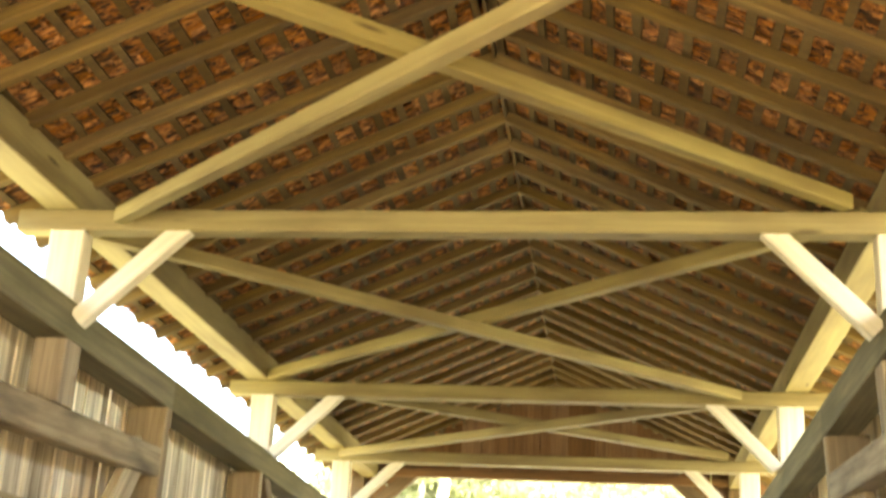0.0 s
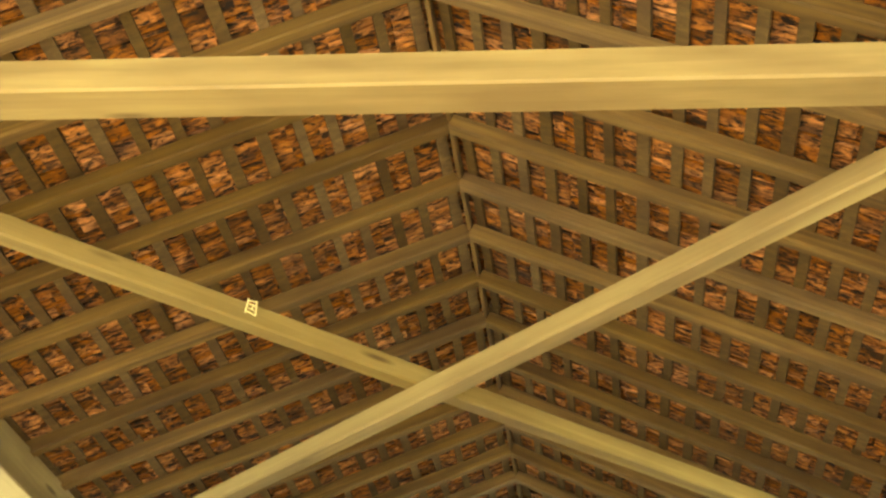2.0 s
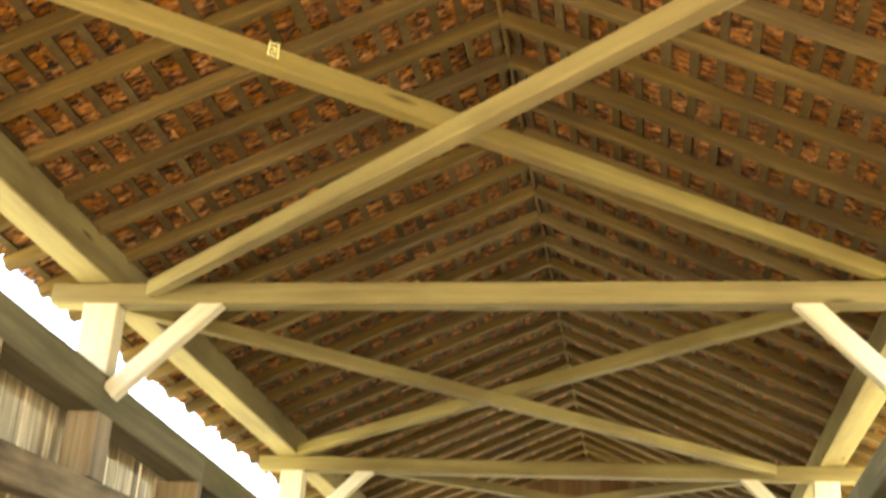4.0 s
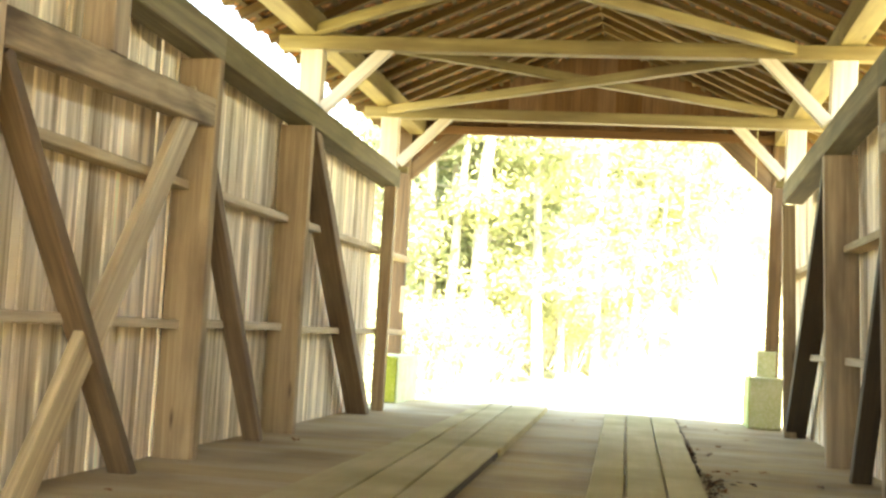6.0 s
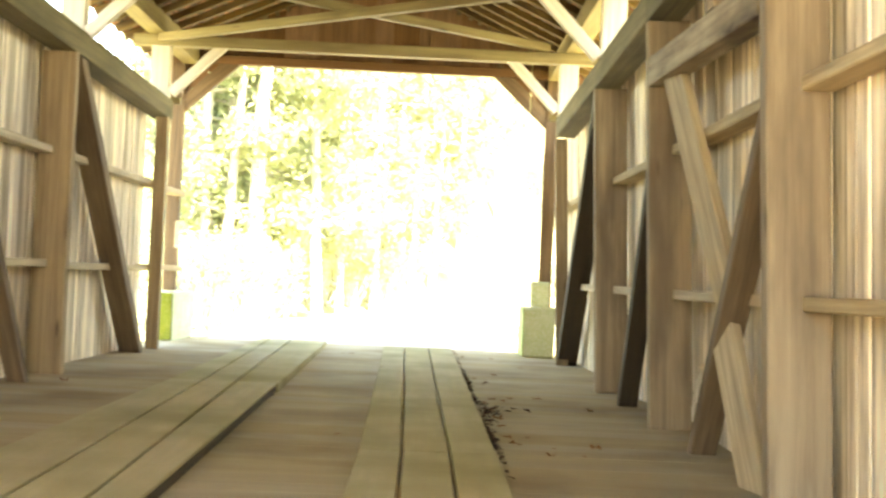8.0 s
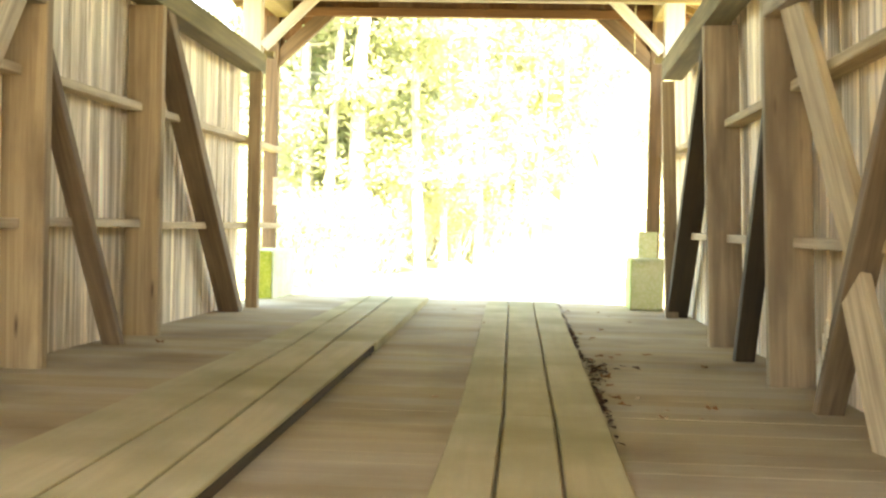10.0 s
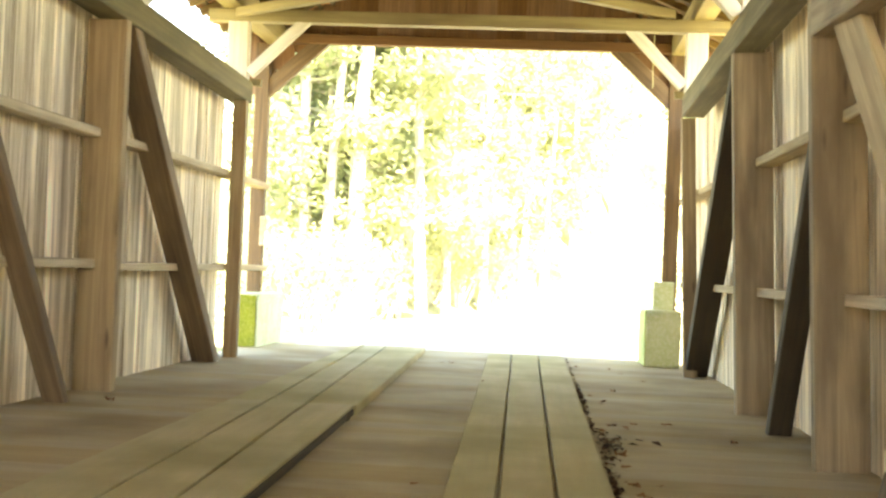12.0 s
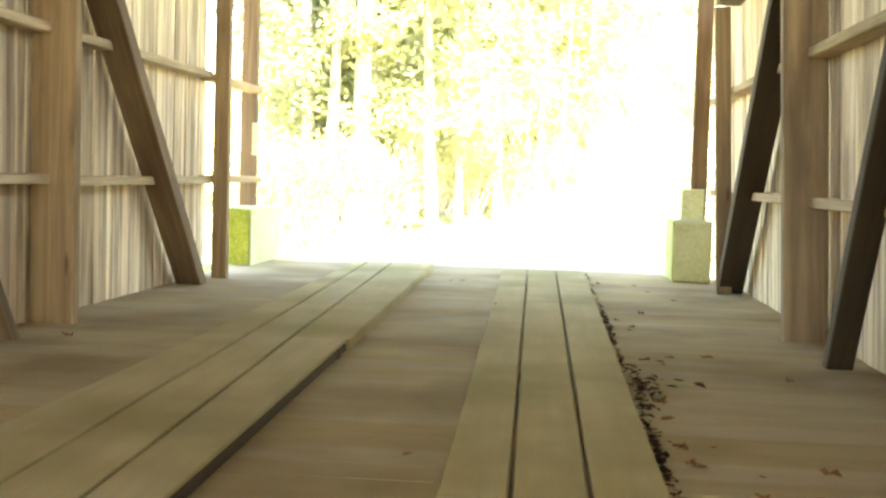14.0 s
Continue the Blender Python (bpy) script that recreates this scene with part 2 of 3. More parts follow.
def runner(label, stretches, gap):
    """Planks side by side; each stretch has its two ends in y, the planks' edges at both, and their thickness."""
    track = holder("runner_track", label, "floor runner", "wheel runners on the deck")
    for ya, yb, at_a, at_b, thick, lift in stretches:
        if lift:
            # Dark strip added in the gap; its colour stands for the shade there.
            beam("stringer", (at_a[3] - 0.034, ya + 0.01, lift / 2 - 0.001), (at_b[3] - 0.034, yb - 0.01, lift / 2 - 0.001), 0.05, lift - 0.004, SHADE_DARK, track, "near-black strip that stands for shade under the plank edge", bend=False)
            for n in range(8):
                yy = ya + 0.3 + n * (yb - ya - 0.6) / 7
                part("sleeper", box(at_a[0] + 0.06, at_a[3] - 0.12, yy - 0.05, yy + 0.05, 0.0, lift), SHADE_DARK, track)
        for k in range(3):
            m, ln = axes(((at_a[k] + at_a[k + 1]) / 2, ya + 0.004, lift + thick / 2 + 0.001 * k), ((at_b[k] + at_b[k + 1]) / 2, yb - 0.004, lift + thick / 2 + 0.001 * k))
            w0, w1 = at_a[k + 1] - at_a[k] - gap, at_b[k + 1] - at_b[k] - gap
            bm = bmesh.new()
            add_bar(bm, ln, w0, thick, 0.006)
            for v in bm.verts:
                if v.co.x > 0:
                    v.co.y *= w1 / w0
            part("plank", bm, RUNNER, track, m=m)
    return track


runner("three worn pale planks laid lengthwise on the deck", [
    (-0.3, 5.4, (-1.36, -0.76, -0.40, -0.29), (-1.37, -0.87, -0.53, -0.32), 0.026, 0.058),
    (5.4, 11.9, (-1.37, -0.87, -0.53, -0.32), (-1.40, -1.11, -0.81, -0.44), 0.026, 0.058),
    (11.9, 19.2, (-1.42, -1.12, -0.82, -0.42), (-1.56, -1.40, -1.10, -0.58), 0.078, 0)], 0.020)
runner("three pale planks on the deck with leaves along the edge", [
    (-0.3, 8.2, (0.52, 0.79, 1.05, 1.33), (0.48, 0.745, 1.03, 1.32), 0.05, 0),
    (8.2, 19.2, (0.48, 0.745, 1.03, 1.32), (0.25, 0.57, 0.91, 1.26), 0.05, 0)], 0.018)


# ---- side walls ----
def chord_top(y):
    """The top chord sags slightly towards the far end."""
    return 3.46 - 0.02 * (y - 7)


def truss_wall(side, name, posts, label):
    s = side
    X = 2.6 * s
    wall = holder(name, label, "wall", kind="structure")
    r = random.Random(name)
    # siding boards
    y = -0.25
    while y < (17.3 if s < 0 else 19.0):
        w = r.uniform(0.09, 0.20)
        top = chord_top(y) + 0.02
        x = X + s * (0.375 + r.uniform(-0.010, 0.010))
        a, b = warp((x, y + w / 2, -0.12)), warp((x, y + w / 2 + r.uniform(-0.01, 0.01), top))
        m, ln = axes(a, b, (0, 1, 0))
        bm = bmesh.new()
        add_bar(bm, ln, 0.024, w - r.choice((0.0005, 0.001, 0.001, 0.002, 0.002, 0.006)), 0.008)
        part("board", bm, SIDING, wall, m=m)
        y += w
    # posts: deep boards on edge
    for y in posts:
        deep = 0.16 if y > 16.5 else 0.33
        # East posts take the copy that is darkened for shade.
        beam("post", (X + s * deep / 2, y, 0), (X + s * deep / 2, y, chord_top(y) - 0.25), deep, 0.12, TRUSS if s < 0 else SHADED_TRUSS, wall, up=(0, 1, 0))
    ends = sorted(posts)
    # top chord
    cuts = [-0.25] + [p + 0.06 for p in ends][1::2][:2] + [17.2]
    cuts = sorted(set(cuts))
    for a, b in zip(cuts, cuts[1:]):
        beam("top_chord", (X + s * 0.13, a + 0.003, chord_top(a) - 0.125), (X + s * 0.13, b - 0.003, chord_top(b) - 0.125), 0.26, 0.25, CHORD, wall, "greenish brown top chord timber")
    # rails between the posts
    for a, b in zip(ends, ends[1:] + [19.3]):
        for z, h in ((1.045, 0.075), (2.145, 0.075)):
            beam("rail", (X + s * 0.265, a + 0.063, z + r.uniform(-0.012, 0.012)), (X + s * 0.265, b - 0.063, z + r.uniform(-0.012, 0.012)), 0.17, h, RAIL, wall)
    return wall


L_POSTS = [0.4, 3.5, 6.63, 10.0, 12.76, 17.0]
R_POSTS = [0.4, 3.7, 7.05, 10.36, 13.42, 17.3]
west = truss_wall(-1, "wall_west", L_POSTS, "weathered vertical board wall with timber posts and braces")
east = truss_wall(1, "wall_east", R_POSTS, "weathered vertical board wall with timber posts and dark braces")


def brace(wall, s, y0, z0, y1, z1, material, w=0.13, deep=0.17, inset=0.03, label=""):
    x = s * (2.6 + inset + deep / 2)
    return beam("brace", (x, y0, z0), (x, y1, z1), deep, w, material, wall, label, up=(0, 0.6, 1))


def flat_brace(wall, s, y0, z0, y1, z1, material, w=0.26, inset=0.06):
    x = s * (2.6 + inset + 0.035)
    return beam("counter_brace", (x, y0, z0), (x, y1, z1), 0.07, w, material, wall, up=(0, 0.6, 1))


# west wall, bay by bay
brace(west, -1, 6.80, 2.49, 8.93, -0.02, BRACE, 0.10)
flat_brace(west, -1, 9.72, 2.78, 8.22, 0.95, RAIL)
flat_brace(west, -1, 8.12, 0.90, 7.32, -0.09, RAIL)
brace(west, -1, 10.05, 2.36, 11.84, -0.02, BRACE, 0.10)
brace(west, -1, 12.95, 3.22, 16.25, -0.02, BRACE, 0.16, 0.26)
for ya, za, yb, zb in ((3.57, 2.49, 6.56, 2.60), (6.70, 2.60, 9.93, 2.715)):
    beam("strut_beam", (-2.69, ya, za), (-2.69, yb, zb), 0.17, 0.22, STAINED, west, "stained horizontal strut beam between posts")
beam("short_post", (-2.72, 8.14, 2.77), (-2.72, 8.14, 3.20), 0.22, 0.24, SHADED_TRUSS, west, up=(0, 1, 0))
brace(west, -1, 3.7, 2.3, 5.6, -0.02, BRACE, 0.10)
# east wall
# The two far braces are near black, their shade put into the colour.
brace(east, 1, 13.5, 3.12, 17.5, -0.02, SHADE_DARK, 0.16, 0.26)
brace(east, 1, 10.5, 2.02, 12.12, -0.02, SHADE_DARK, 0.13)
brace(east, 1, 7.1, 2.12, 9.05, -0.02, BRACE, 0.115)
for k in range(7):
    zz = 0.24 + 0.045 * k
    beam("splinter", (2.615, 9.05 - zz * 0.93, zz), (2.60 - 0.006 * (k % 3), 8.98 - zz * 0.93 - 0.02 * (k % 2), zz + 0.10), 0.012, 0.022, SPLINTER_LIT, east, "pale torn splinter", c=0.003)
flat_brace(east, 1, 9.85, 2.75, 8.10, 1.0, RAIL, 0.29)
flat_brace(east, 1, 8.32, 0.92, 7.50, -0.08, RAIL)
beam("strut_beam", (2.68, 7.12, 2.62), (2.68, 10.29, 2.74), 0.17, 0.22, STAINED, east, "stained horizontal strut beam between posts")
beam("short_post", (2.72, 8.30, 2.79), (2.72, 8.30, 3.20), 0.22, 0.24, SHADED_TRUSS, east, up=(0, 1, 0))

# ---- roof frame ----
TIES = [0.0, 3.69, 8.09, 13.0, 16.95]
TIE_Z = 4.0  # middle of the tie beams
for y in TIES:
    skew = 0.09 if 3 < y < 5 else 0.0
    fr = holder("tie_frame", "yellow pine tie beam on short posts with knee braces", "roof frame", "tie frames of the roof")
    beam("tie_beam", (-3.08, y - skew, TIE_Z), (3.08, y + skew, TIE_Z), 0.155, 0.145, PINE, fr)
    for s in (-1, 1):
        # Posts and knees are paler than the tie: daylight put into their colour.
        beam("upper_post", (s * 2.72, y, chord_top(y)), (s * 2.72, y, TIE_Z - 0.075), 0.24, 0.155, SPLINTER_LIT, fr, up=(0, 1, 0))
        beam("knee_brace", (s * 2.58, y - 0.02, 3.32), (s * 1.92, y - 0.02, TIE_Z - 0.03), 0.10, 0.125, SPLINTER_LIT, fr)
BRACE_ENDS = [  # the brace between the ties, then the one that crosses over it
    ((-2.45, 3.70), (2.45, 0.1), (-2.45, 0.1), (2.45, 3.70)),
    ((-2.36, 8.00), (2.33, 3.90), (-2.64, 3.82), (2.42, 8.00)),
    ((-2.75, 8.24), (2.20, 12.90), (-2.68, 12.90), (2.58, 8.24)),
    ((-2.72, 16.84), (2.22, 13.10), (-2.75, 13.12), (2.42, 16.84)),
]
for a0, a1, b0, b1 in BRACE_ENDS:
    cb = holder("cross_brace", "pair of crossing yellow pine braces under the roof", "roof brace", "cross braces between tie beams")
    z = TIE_Z + 0.02
    beam("brace", (*a0, z), (*a1, z), 0.095, 0.104, PINE, cb)
    beam("brace", (*b0, z + 0.106), (*b1, z + 0.106), 0.095, 0.104, PINE, cb)

roof = holder("roof", "pitched roof of pine rafters, laths and split wood shingles", "roof", kind="structure")
for s in (-1, 1):
    for a, b in ((-0.4, 3.64), (3.64, 13.0), (13.0, 19.2)):
        beam("wall_plate", (s * 2.78, a + 0.003, TIE_Z + 0.2), (s * 2.78, b - 0.003, TIE_Z + 0.2), 0.24, 0.25, PINE, roof)
SLOPE, APEX = 0.44, 5.47
RISE = Vector((1, 0, SLOPE)).length


def roof_z(x):
    return APEX - SLOPE * abs(x)


DEEP = 0.09
y = 6.20 - 0.50 * 13
while y < 19.2:
    for s in (-1, 1):
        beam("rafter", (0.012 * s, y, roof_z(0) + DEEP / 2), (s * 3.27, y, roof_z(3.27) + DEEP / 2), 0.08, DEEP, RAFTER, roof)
    y += 0.50
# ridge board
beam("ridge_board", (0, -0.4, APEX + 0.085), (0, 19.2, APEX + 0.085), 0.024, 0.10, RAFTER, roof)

# laths along the bridge on top of the rafters, and the shingles that lie on them
rng = random.Random(11)
laths, shingles = bmesh.new(), bmesh.new()
LIFT = DEEP * RISE + 0.012
pitch = math.atan(SLOPE)


def roof_pose(s, x, y, lift):
    """x along the bridge, y down the slope."""
    p = warp((s * x, y, roof_z(x) + lift))
    return Matrix.Translation(p) @ Matrix.Rotation(s * pitch, 4, "Y") @ Matrix.Rotation(math.pi / 2, 4, "Z")


for s in (-1, 1):
    x = 0.07
    while x < 3.3:
        for ya in np.arange(-0.4, 19.4, 4.0):
            yb = min(19.55, ya + 4.0)
            add_bar(laths, yb - ya - 0.004, 0.058 + rng.uniform(-0.008, 0.008), 0.026, 0.002, roof_pose(s, x + rng.uniform(-0.01, 0.01), (ya + yb) / 2, LIFT))
        x += 0.165
    for row in range(22):
        x = 0.06 + row * 0.15
        y = -0.4
        while y < 19.6:
            w = rng.uniform(0.03, 0.095)
            m = roof_pose(s, x, y + w / 2, LIFT + 0.034 + rng.uniform(0, 0.022))
            add_bar(shingles, w - rng.uniform(0.004, 0.020), 0.30, rng.uniform(0.010, 0.018), 0.001, m @ Matrix.Rotation(rng.uniform(-0.05, 0.05), 4, "Y") @ Matrix.Rotation(0.03 * s, 4, "X"))
            y += w
tagged(part("laths", laths, LATH, roof), kind="stuff")
tagged(part("shingles", shingles, SHINGLE, roof), kind="stuff")
# Plain dark sheet added above the shingles so that no sun leaks through.
for s in (-1, 1):
    bm = bmesh.new()
    a, b = warp((s * 1.68, -0.9, roof_z(1.68) + LIFT + 0.11)), warp((s * 1.68, 20.2, roof_z(1.68) + LIFT + 0.11))
    m, ln = axes(a, b)
    add_bar(bm, ln, 3.39 * RISE, 0.02, 0.002, Matrix.Rotation(s * pitch, 4, "X"))
    part("outer_shingles", bm, SUN_BLOCK, roof, m=m)


# ---- portals ----
def portal(name, y, label):
    wall = holder(name, label, "wall", kind="structure")
    r = random.Random(5)
    # gable boards above the opening, which stands a little to the west
    c = -0.18
    x = -3.3
    while x < 3.0:
        bw = r.uniform(0.17, 0.27)
        xm = x + bw / 2
        zt = roof_z(xm) + 0.16
        zb = 4.20 - 0.93 * min(0.85, max(0.0, abs(xm - c) - bw / 2 - 1.92))
        jut = 0.06 + 0.026 * (len(wall.children) % 2)
        beam("board", (xm, y + jut, zb), (xm, y + jut, zt), bw * 1.1 + 0.012, 0.025, GABLE, wall, up=(0, 1, 0), c=0.003, bend=False)
        x += bw
    beam("lintel", (c - 2.75, y - 0.02, 4.175), (c + 2.75, y - 0.02, 4.175), 0.12, 0.13, GABLE, wall, bend=False)
    for s in (-1, 1):
        beam("jamb", (c + s * 2.78, y, 0.72 if y > 0 else -0.02), (c + s * 2.78, y, 4.10), 0.19, 0.14, BRACE, wall, up=(0, 1, 0), bend=False)
        beam("corner_brace", (c + s * 2.80, y + 0.01, 3.40), (c + s * 1.90, y + 0.01, 4.235), 0.10, 0.20, BRACE, wall, bend=False)
    return wall


portal("wall_north", 19.3, "brown board gable wall with a wide open portal")
portal("wall_south", -0.4, "brown board gable wall with a wide open portal")

# stub timbers at the foot of the last posts
for s in (-1, 1):
    st = beam("stub_timber", (s * 2.92, 17.3, 3.29), (s * 2.52, 17.3, 3.27), 0.09, 0.085, PINE)
    tagged(st, "short pine stub timber on the top chord", "timber")


# ---- concrete blocks at the portal ----
def block(x0, x1, y0, y1, h, label, moss, cap, growth=MOSSY):
    b = holder("curb_block", label, "concrete block", "blocks at the portal")
    bm = box(x0, x1, y0, y1, 0, h, 0.03)
    bmesh.ops.subdivide_edges(bm, edges=bm.edges[:], cuts=4, use_grid_fill=True)
    for v in bm.verts:
        v.co += noise.noise_vector(v.co * 4) * 0.012
    part("body", bm, PALE, b)
    mx0, mx1, my0, my1 = moss
    bm = box(mx0, mx1, my0, my1, 0.01, h - 0.012, 0.006)
    bmesh.ops.subdivide_edges(bm, edges=bm.edges[:], cuts=6, use_grid_fill=True)
    for v in bm.verts:
        v.co += noise.noise_vector(v.co * 9) * 0.012
    part("moss", bm, growth, b, "bright green moss patch" if growth == MOSSY else "pale green lichen skin")
    if cap:
        part("cap", box(*cap, h - 0.01, h + 0.37, 0.02), PALE, b)
    return b


block(-3.07, -2.79, 18.80, 20.4, 0.70, "pale concrete block with a mossy green end by the portal", (-3.055, -2.805, 18.77, 18.81), None)
block(2.27, 2.70, 18.62, 19.6, 0.72, "pale concrete block with a mossy green side by the portal", (2.252, 2.28, 18.64, 19.55), (2.40, 2.66, 19.2, 19.5), LICHEN)
part("cleat", box(-2.90, -2.84, 19.20, 19.225, 1.35, 1.75), RAIL, bpy.data.objects["wall_north"])


# ---- outdoors ----
def ground_z(x, y):
    road = 2.2 if y < 24 else 2.6
    bend = max(0.0, y - 26) ** 2 * 0.012
    off = abs(x - bend)
    z = -0.10 - 0.5 * min(1, max(0, off - road) / 3) * (1 if 20 < y < 26 else 0)
    if 0 < y < 20:
        z = -0.10 - 1.9 * min(1, max(0, min(y, 21 - y)) / 4)
    far = max(0.0, y - 27)
    if x < bend:
        z += min(14, max(0, off - 3.2) * (0.12 + 0.03 * min(far, 15))) * min(1.0, max(0.0, (x + 0.22 * y) / 2))
    else:
        z += min(3, max(0, off - 3.2) * 0.012 * min(far, 15))
    z += min(22.0, max(0, y - 46) * 0.5) * min(1.0, max(0.12, (16 - x) / 14)) * min(1.0, max(0.0, (x + 0.24 * y) / 3)) + 0.12 * noise.noise(Vector((x, y, 0)) * 0.5) * min(1, max(0, off - 2.5))
    return z


bm = bmesh.new()
xs = sorted(set([-600, -300, -150, -90, 90, 150, 300, 600] + list(range(-60, 61, 2)) + [-3, -5, 3, 5, -1, 1]))
ys = sorted(set([-600, -300, -150, -80, -50, 140, 200, 300, 600] + list(range(-30, 110, 2)) + [19, 21, 23]))
grid = [[bm.verts.new((x, y, ground_z(x, y))) for y in ys] for x in xs]
for i in range(len(xs) - 1):
    for j in range(len(ys) - 1):
        bm.faces.new((grid[i][j], grid[i + 1][j], grid[i + 1][j + 1], grid[i][j + 1]))
g = part("ground", bm, GROUND)
tagged(g, "bright leaf-strewn woodland ground with sparse grass", "ground", kind="structure")
bm = bmesh.new()
for y0, y1 in ((19.85, 60.0), (-40.0, -0.55)):
    n = int((y1 - y0) / 1.0)
    last = None
    for k in range(n + 1):
        yy = y0 + (y1 - y0) * k / n
        bend = max(0.0, yy - 26) ** 2 * 0.012
        row = [bm.verts.new((bend + dx, yy, max(ground_z(bend, yy), ground_z(bend + dx, yy)) + 0.05 - (0.02 if abs(dx) > 2 else 0))) for dx in (-2.7, -1.3, 0, 1.3, 2.7)]
        if last:
            for i in range(4):
                bm.faces.new((last[i], last[i + 1], row[i + 1], row[i]))
        last = row
rd = part("road", bm, GRAVEL)
tagged(rd, "sunlit pale gravel road beyond the bridge", "road", kind="structure")


def leaf_cluster(bm, centre, radius, count, r, size):
    for _ in range(count):
        v = Vector((r.gauss(0, 1), r.gauss(0, 1), r.gauss(0, 0.7)))
        p = Vector(centre) + v.normalized() * radius * r.random() ** 0.4
        m = Matrix.Translation(p) @ Euler((r.uniform(-1, 1), r.uniform(-1, 1), r.uniform(0, 6.3))).to_matrix().to_4x4()
        s = size * r.uniform(0.6, 1.3)
        q = [bm.verts.new(m @ Vector(c)) for c in ((-s, 0, 0), (0, -0.45 * s, 0.1 * s), (s, 0, -0.1 * s), (0, 0.45 * s, 0.1 * s))]
        bm.faces.new(q)


def limb(bm, p0, p1, r0, r1, sides=7):
    p0, p1 = Vector(p0), Vector(p1)
    m, ln = axes(p0, p1, (0.3, 0.9, 0.1))
    rings = []
    for x, rad in ((-ln / 2, r0), (ln / 2, r1)):
        rings.append([bm.verts.new(m @ Vector((x, rad * math.cos(a), rad * math.sin(a)))) for a in [2 * math.pi * k / sides for k in range(sides)]])
    for i in range(sides):
        j = (i + 1) % sides
        bm.faces.new((rings[0][i], rings[1][i], rings[1][j], rings[0][j]))


def tree(seed, height, leafmat, lean, label, thick=0.15, bare=0.22):
    r = random.Random(seed)
    t = holder("tree", label, "tree", "woodland trees beyond the bridge")
    bm, cr = bmesh.new(), bmesh.new()
    pts = [Vector((lean * k / 6 + r.uniform(-0.08, 0.08), r.uniform(-0.08, 0.08), height * k / 6)) for k in range(7)]
    pts[0] = Vector((0, 0, -0.4))
    rad = [thick * (1 - 0.13 * k) for k in range(7)]
    for k in range(6):
        limb(bm, pts[k], pts[k + 1], rad[k], rad[k + 1])
    for k in range(22):
        h = r.uniform(bare, 1.0)
        base = pts[0].lerp(pts[6], h)
        a = r.uniform(0, 6.28)
        reach = r.uniform(0.9, 2.6) * (1.15 - 0.5 * h)
        tip = base + Vector((math.cos(a) * reach, math.sin(a) * reach, r.uniform(-0.1, 0.9)))
        limb(bm, base, tip, 0.05, 0.012, 5)
        for _ in range(3):
            leaf_cluster(cr, base.lerp(tip, r.uniform(0.5, 1.15)) + Vector((r.uniform(-.3, .3), r.uniform(-.3, .3), r.uniform(-.2, .3))), r.uniform(0.35, 0.75), 46, r, 0.12)
    part("trunk", bm, BARK, t)
    part("crown", cr, leafmat, t)
    return t


r = random.Random(21)
kinds = [tree(1, 11, LEAF, 0.6, "tall thin tree with sunlit green leaves"), tree(2, 9, LEAF2, -0.5, "slender tree with yellow-green leaves"), tree(3, 13, LEAF, 0.2, "tall straight tree with sparse green leaves")]
spots = []
for k in range(62):
    if k < 46:
        x, y = r.uniform(-9, 1.5), r.uniform(30, 54)
        x = r.uniform(0.9 - 0.185 * y, max(0.0, y - 26) ** 2 * 0.012 - 3.0)
    elif k < 54:
        y = r.uniform(34, 60)
        x = max(0.0, y - 26) ** 2 * 0.012 + r.uniform(5, 12)
    else:
        x, y = r.choice((-1, 1)) * r.uniform(6, 14), r.uniform(-30, -12)
    spots.append((x, y))
spots += [(2.5, 58.0), (7.0, 54.0), (10.5, 60.0), (5.5, 66.0), (13.0, 52.0), (8.6, 44.0)]
spots[5:8] = [(-4.45, 30.5), (-1.75, 31.0), (-1.6, 36.0)]
for k, (x, y) in enumerate(spots):
    m = Matrix.Translation((x, y, ground_z(x, y))) @ Matrix.Rotation(r.uniform(0, 6.28), 4, "Z")
    if k < 3:
        kinds[k].matrix_world = m
    else:
        copy_thing(kinds[k % 3], m)


pale = tree(4, 14, LEAF, 0.35, "tall tree with a thick pale trunk and sparse leaves", 0.22, 0.45)
pale.matrix_world = Matrix.Translation((-3.25, 30.0, ground_z(-3.25, 30.0)))


def shrub(seed, label):
    q = random.Random(seed)
    t = holder("shrub", label, "shrub", "undergrowth shrubs")
    st, lv = bmesh.new(), bmesh.new()
    for _ in range(9):
        tip = Vector((q.uniform(-0.9, 0.9), q.uniform(-0.9, 0.9), q.uniform(0.5, 1.6)))
        limb(st, (0, 0, -0.2), tip, 0.02, 0.006, 5)
        leaf_cluster(lv, tip, q.uniform(0.3, 0.55), 60, q, 0.07)
    part("stem", st, BARK, t)
    part("foliage", lv, LEAF2, t)
    return t


first = shrub(8, "low shrub with bright yellow-green leaves")
for k in range(54):
    y = r.uniform(24, 44)
    x = max(0.0, y - 26) ** 2 * 0.012 + (r.uniform(-5, -3.0) if k % 5 else r.uniform(3.4, 8))
    m = Matrix.Translation((x, y, ground_z(x, y))) @ Matrix.Rotation(r.uniform(0, 6.28), 4, "Z")
    if k == 0:
        first.matrix_world = m
    else:
        copy_thing(first, m)


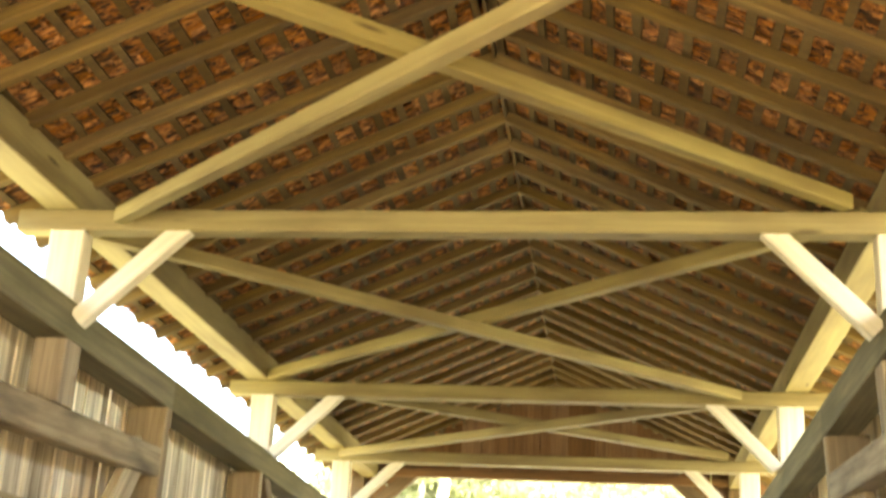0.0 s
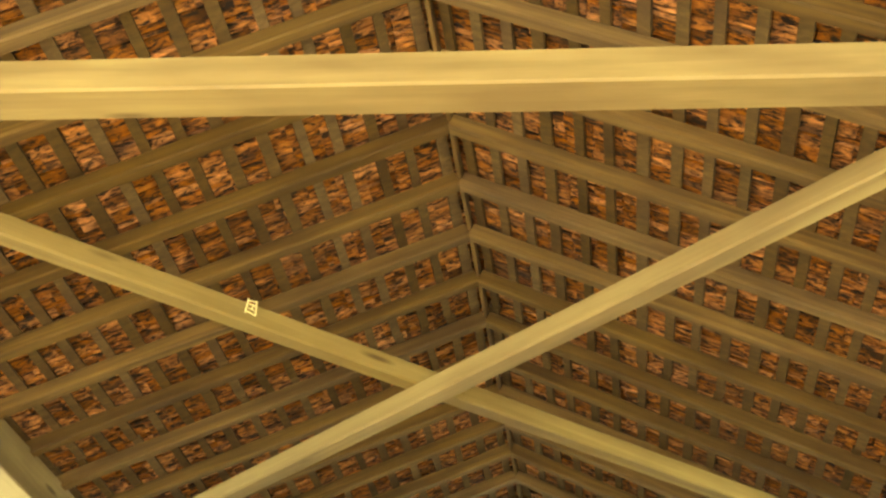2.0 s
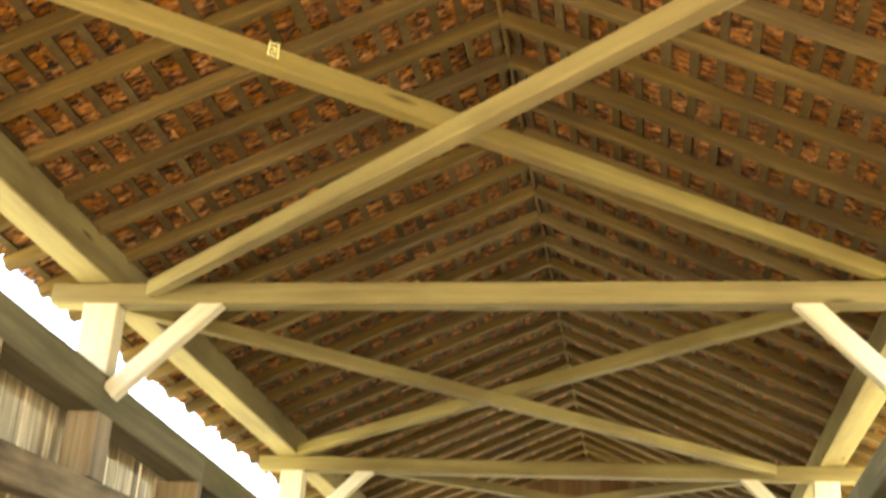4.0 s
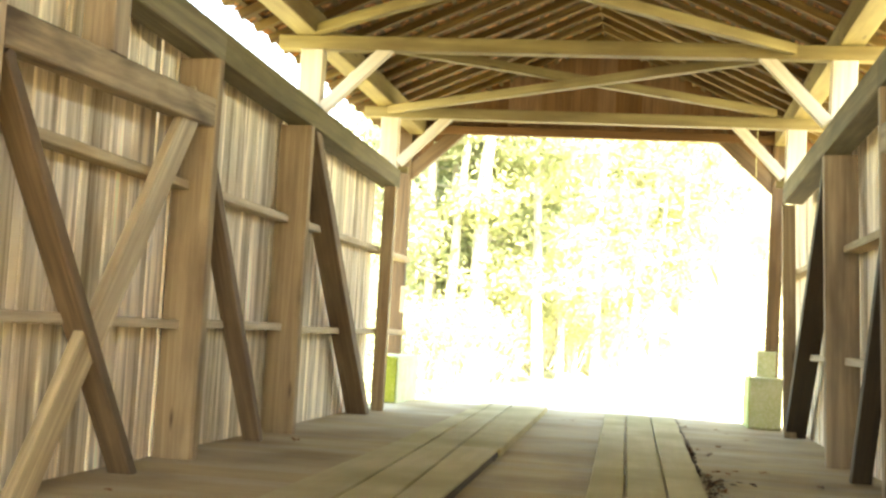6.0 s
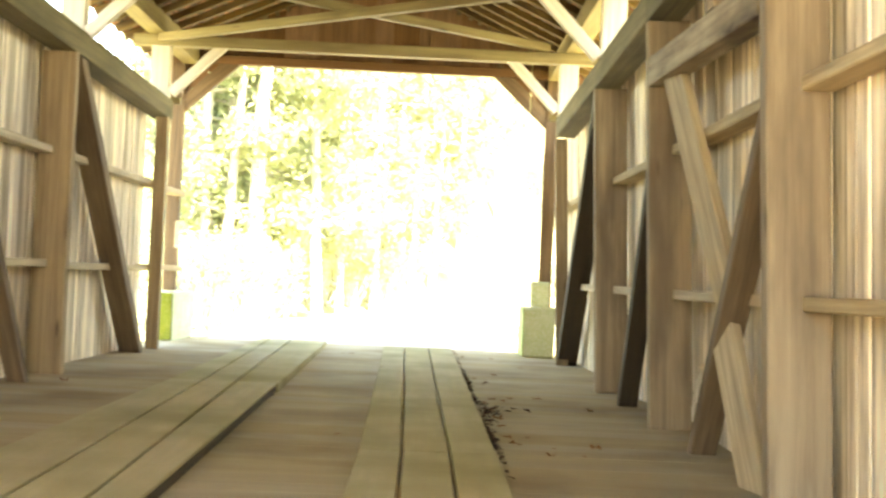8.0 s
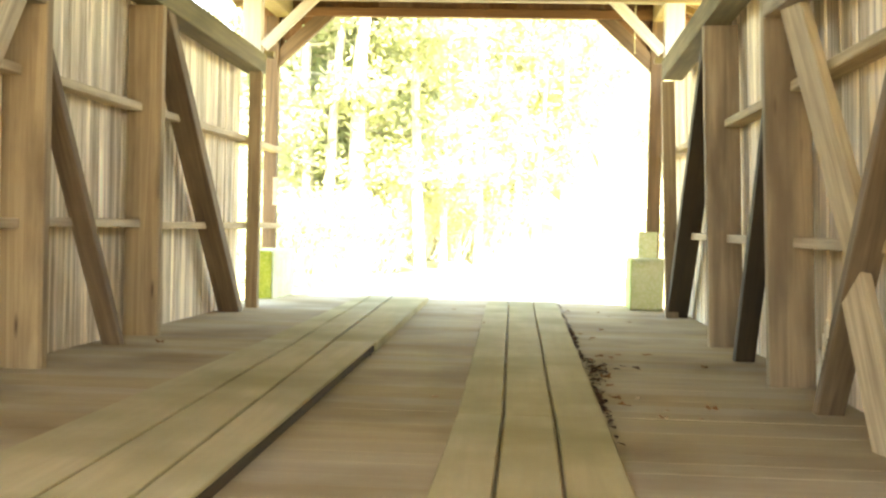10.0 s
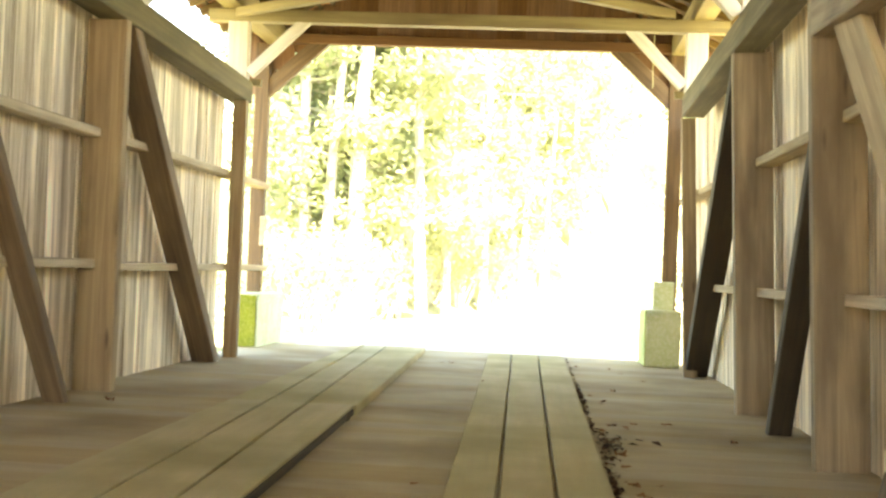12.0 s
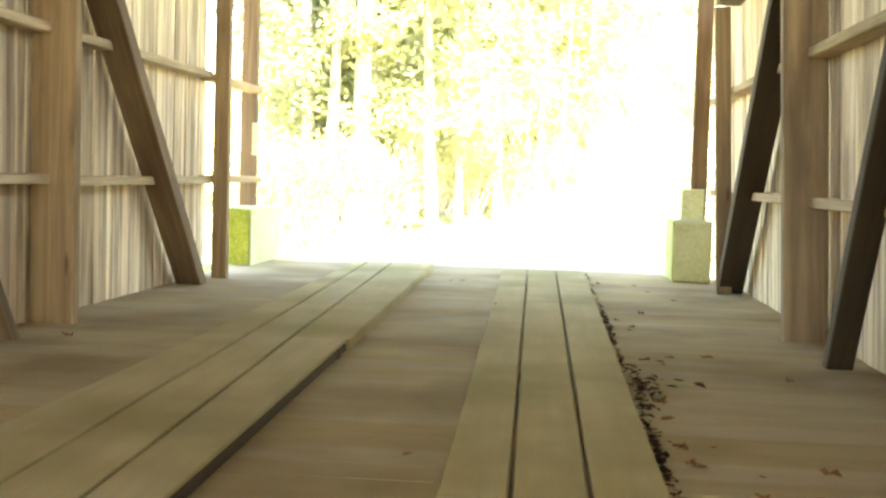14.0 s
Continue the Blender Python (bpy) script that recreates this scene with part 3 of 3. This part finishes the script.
# ---- fallen leaves on the deck ----
def dead_leaf(seed):
    q = random.Random(seed)
    bm = bmesh.new()
    n = 9
    c = bm.verts.new((0, 0, 0.006))
    ring = [bm.verts.new((math.cos(6.283 * k / n) * 0.045 * q.uniform(0.5, 1.2), math.sin(6.283 * k / n) * 0.03 * q.uniform(0.5, 1.3), q.uniform(0.002, 0.022))) for k in range(n)]
    for k in range(n):
        bm.faces.new((c, ring[k], ring[(k + 1) % n]))
    ob = part("dead_leaf", bm, DRY)
    return tagged(ob, "curled brown dead leaf lying on the deck", "leaf", "fallen leaves on the deck")


leaves = [dead_leaf(k) for k in range(4)]
r = random.Random(77)
places = []
for k in range(34):
    y = r.choice((r.uniform(8.4, 9.6), r.uniform(10.0, 12.4), r.uniform(11, 18)))
    edge = 1.325 - (y - 7) * 0.005
    x = edge + 0.08 + abs(r.gauss(0, 0.12 if k < 18 else 0.6))
    places.append((x, y))
for k in range(7):
    y = r.uniform(8, 18)
    places.append((r.choice((-0.2, 0.22)) + r.gauss(0, 0.12), y))
for k in range(3):
    places.append((r.uniform(-2.5, -1.6), r.uniform(8, 18)))
for k, (x, y) in enumerate(places):
    s = r.uniform(0.5, 1.15)
    z = 0.002
    if 0.3 < x < 1.325 - (y - 7) * 0.005:
        z = 0.052
    if x < -0.25 and x > -1.6:
        continue
    m = Matrix.Translation((x, y, z)) @ Matrix.Rotation(r.uniform(0, 6.28), 4, "Z") @ Matrix.Diagonal((s, s, s * r.uniform(0.7, 1.6), 1))
    if k < 4:
        leaves[k].matrix_world = m
    else:
        copy_thing(leaves[k % 4], m)

# dark litter blown against the runner's outer edge
bm = bmesh.new()
q = random.Random(31)
for k in range(430):
    y = q.choice((q.uniform(7.5, 19.4), q.gauss(11.0, 0.7), q.gauss(9.2, 0.3), q.gauss(14.0, 0.8)))
    heap = math.exp(-((y - 11.0) / 0.55) ** 2)
    x = 1.325 - (y - 7) * 0.005 + 0.012 + abs(q.gauss(0, 0.02 + 0.11 * heap))
    z = 0.004 + q.random() * 0.026 * (0.35 + heap)
    m = Matrix.Translation((x, y, z)) @ Euler((q.uniform(-0.4, 0.4), q.uniform(-0.4, 0.4), q.uniform(0, 6.3))).to_matrix().to_4x4()
    e = q.uniform(0.010, 0.030) * (1 + 0.5 * heap)
    bm.faces.new([bm.verts.new(m @ Vector(c)) for c in ((-e, 0, 0), (-0.2 * e, -0.55 * e, 0.2 * e), (e, 0.1 * e, 0), (0, 0.5 * e, 0.25 * e))])
tagged(part("leaf_litter", bm, LITTER), "dark crumbled leaf litter along the runner edge", "leaf litter", kind="stuff")

# a torn paper tag stapled to a brace
bm = bmesh.new()
for dx in (-0.024, 0.022):
    add_bar(bm, 0.075, 0.007, 0.003, 0.001, Matrix.Translation((dx, 0, 0)) @ Matrix.Rotation(math.pi / 2 + dx * 3, 4, "Z"))
for dy, ln, wd in ((-0.033, 0.05, 0.006), (-0.012, 0.030, 0.004), (0.012, 0.036, 0.005), (0.030, 0.052, 0.006)):
    add_bar(bm, ln, wd, 0.003, 0.001, Matrix.Translation((0, dy, 0)) @ Matrix.Rotation(dy * 4, 4, "Z"))
add_bar(bm, 0.028, 0.005, 0.003, 0.001, Matrix.Translation((0.004, 0, 0)) @ Matrix.Rotation(1.3, 4, "Z"))
PAPER = speckled("yellow_paper", (0.88, 0.84, 0.42), (0.82, 0.76, 0.34), (0.9, 0.86, 0.55), 20, 0.7, 0.1)
tagpose = Vector((-0.80, 5.32, TIE_Z + 0.126))
way = Vector((5.14, 4.20, 0)).normalized()
face = Vector((way.y, -way.x, 0))
tag_m = Matrix((way, Vector((0, 0, 1)), face)).transposed().to_4x4()
tag_m.translation = tagpose + face * 0.051
tg = part("paper_tag", bm, PAPER, m=tag_m)
tagged(tg, "torn pale yellow paper tag stapled to a pine brace", "tag")

# a pale frayed cord that hangs beside the last knee brace
bm = bmesh.new()
for k in range(5):
    add_bar(bm, 0.13, 0.007, 0.007, 0.002, Matrix.Translation((0.004 * math.sin(k * 1.7), 0, -0.06 - 0.12 * k)) @ Matrix.Rotation(math.pi / 2 + 0.04 * math.cos(k), 4, "Y"))
cord = part("hanging_cord", bm, PAPER, m=Matrix.Translation((2.10, 17.06, TIE_Z - 0.08)))
tagged(cord, "thin pale frayed cord hanging from the last tie beam", "cord")
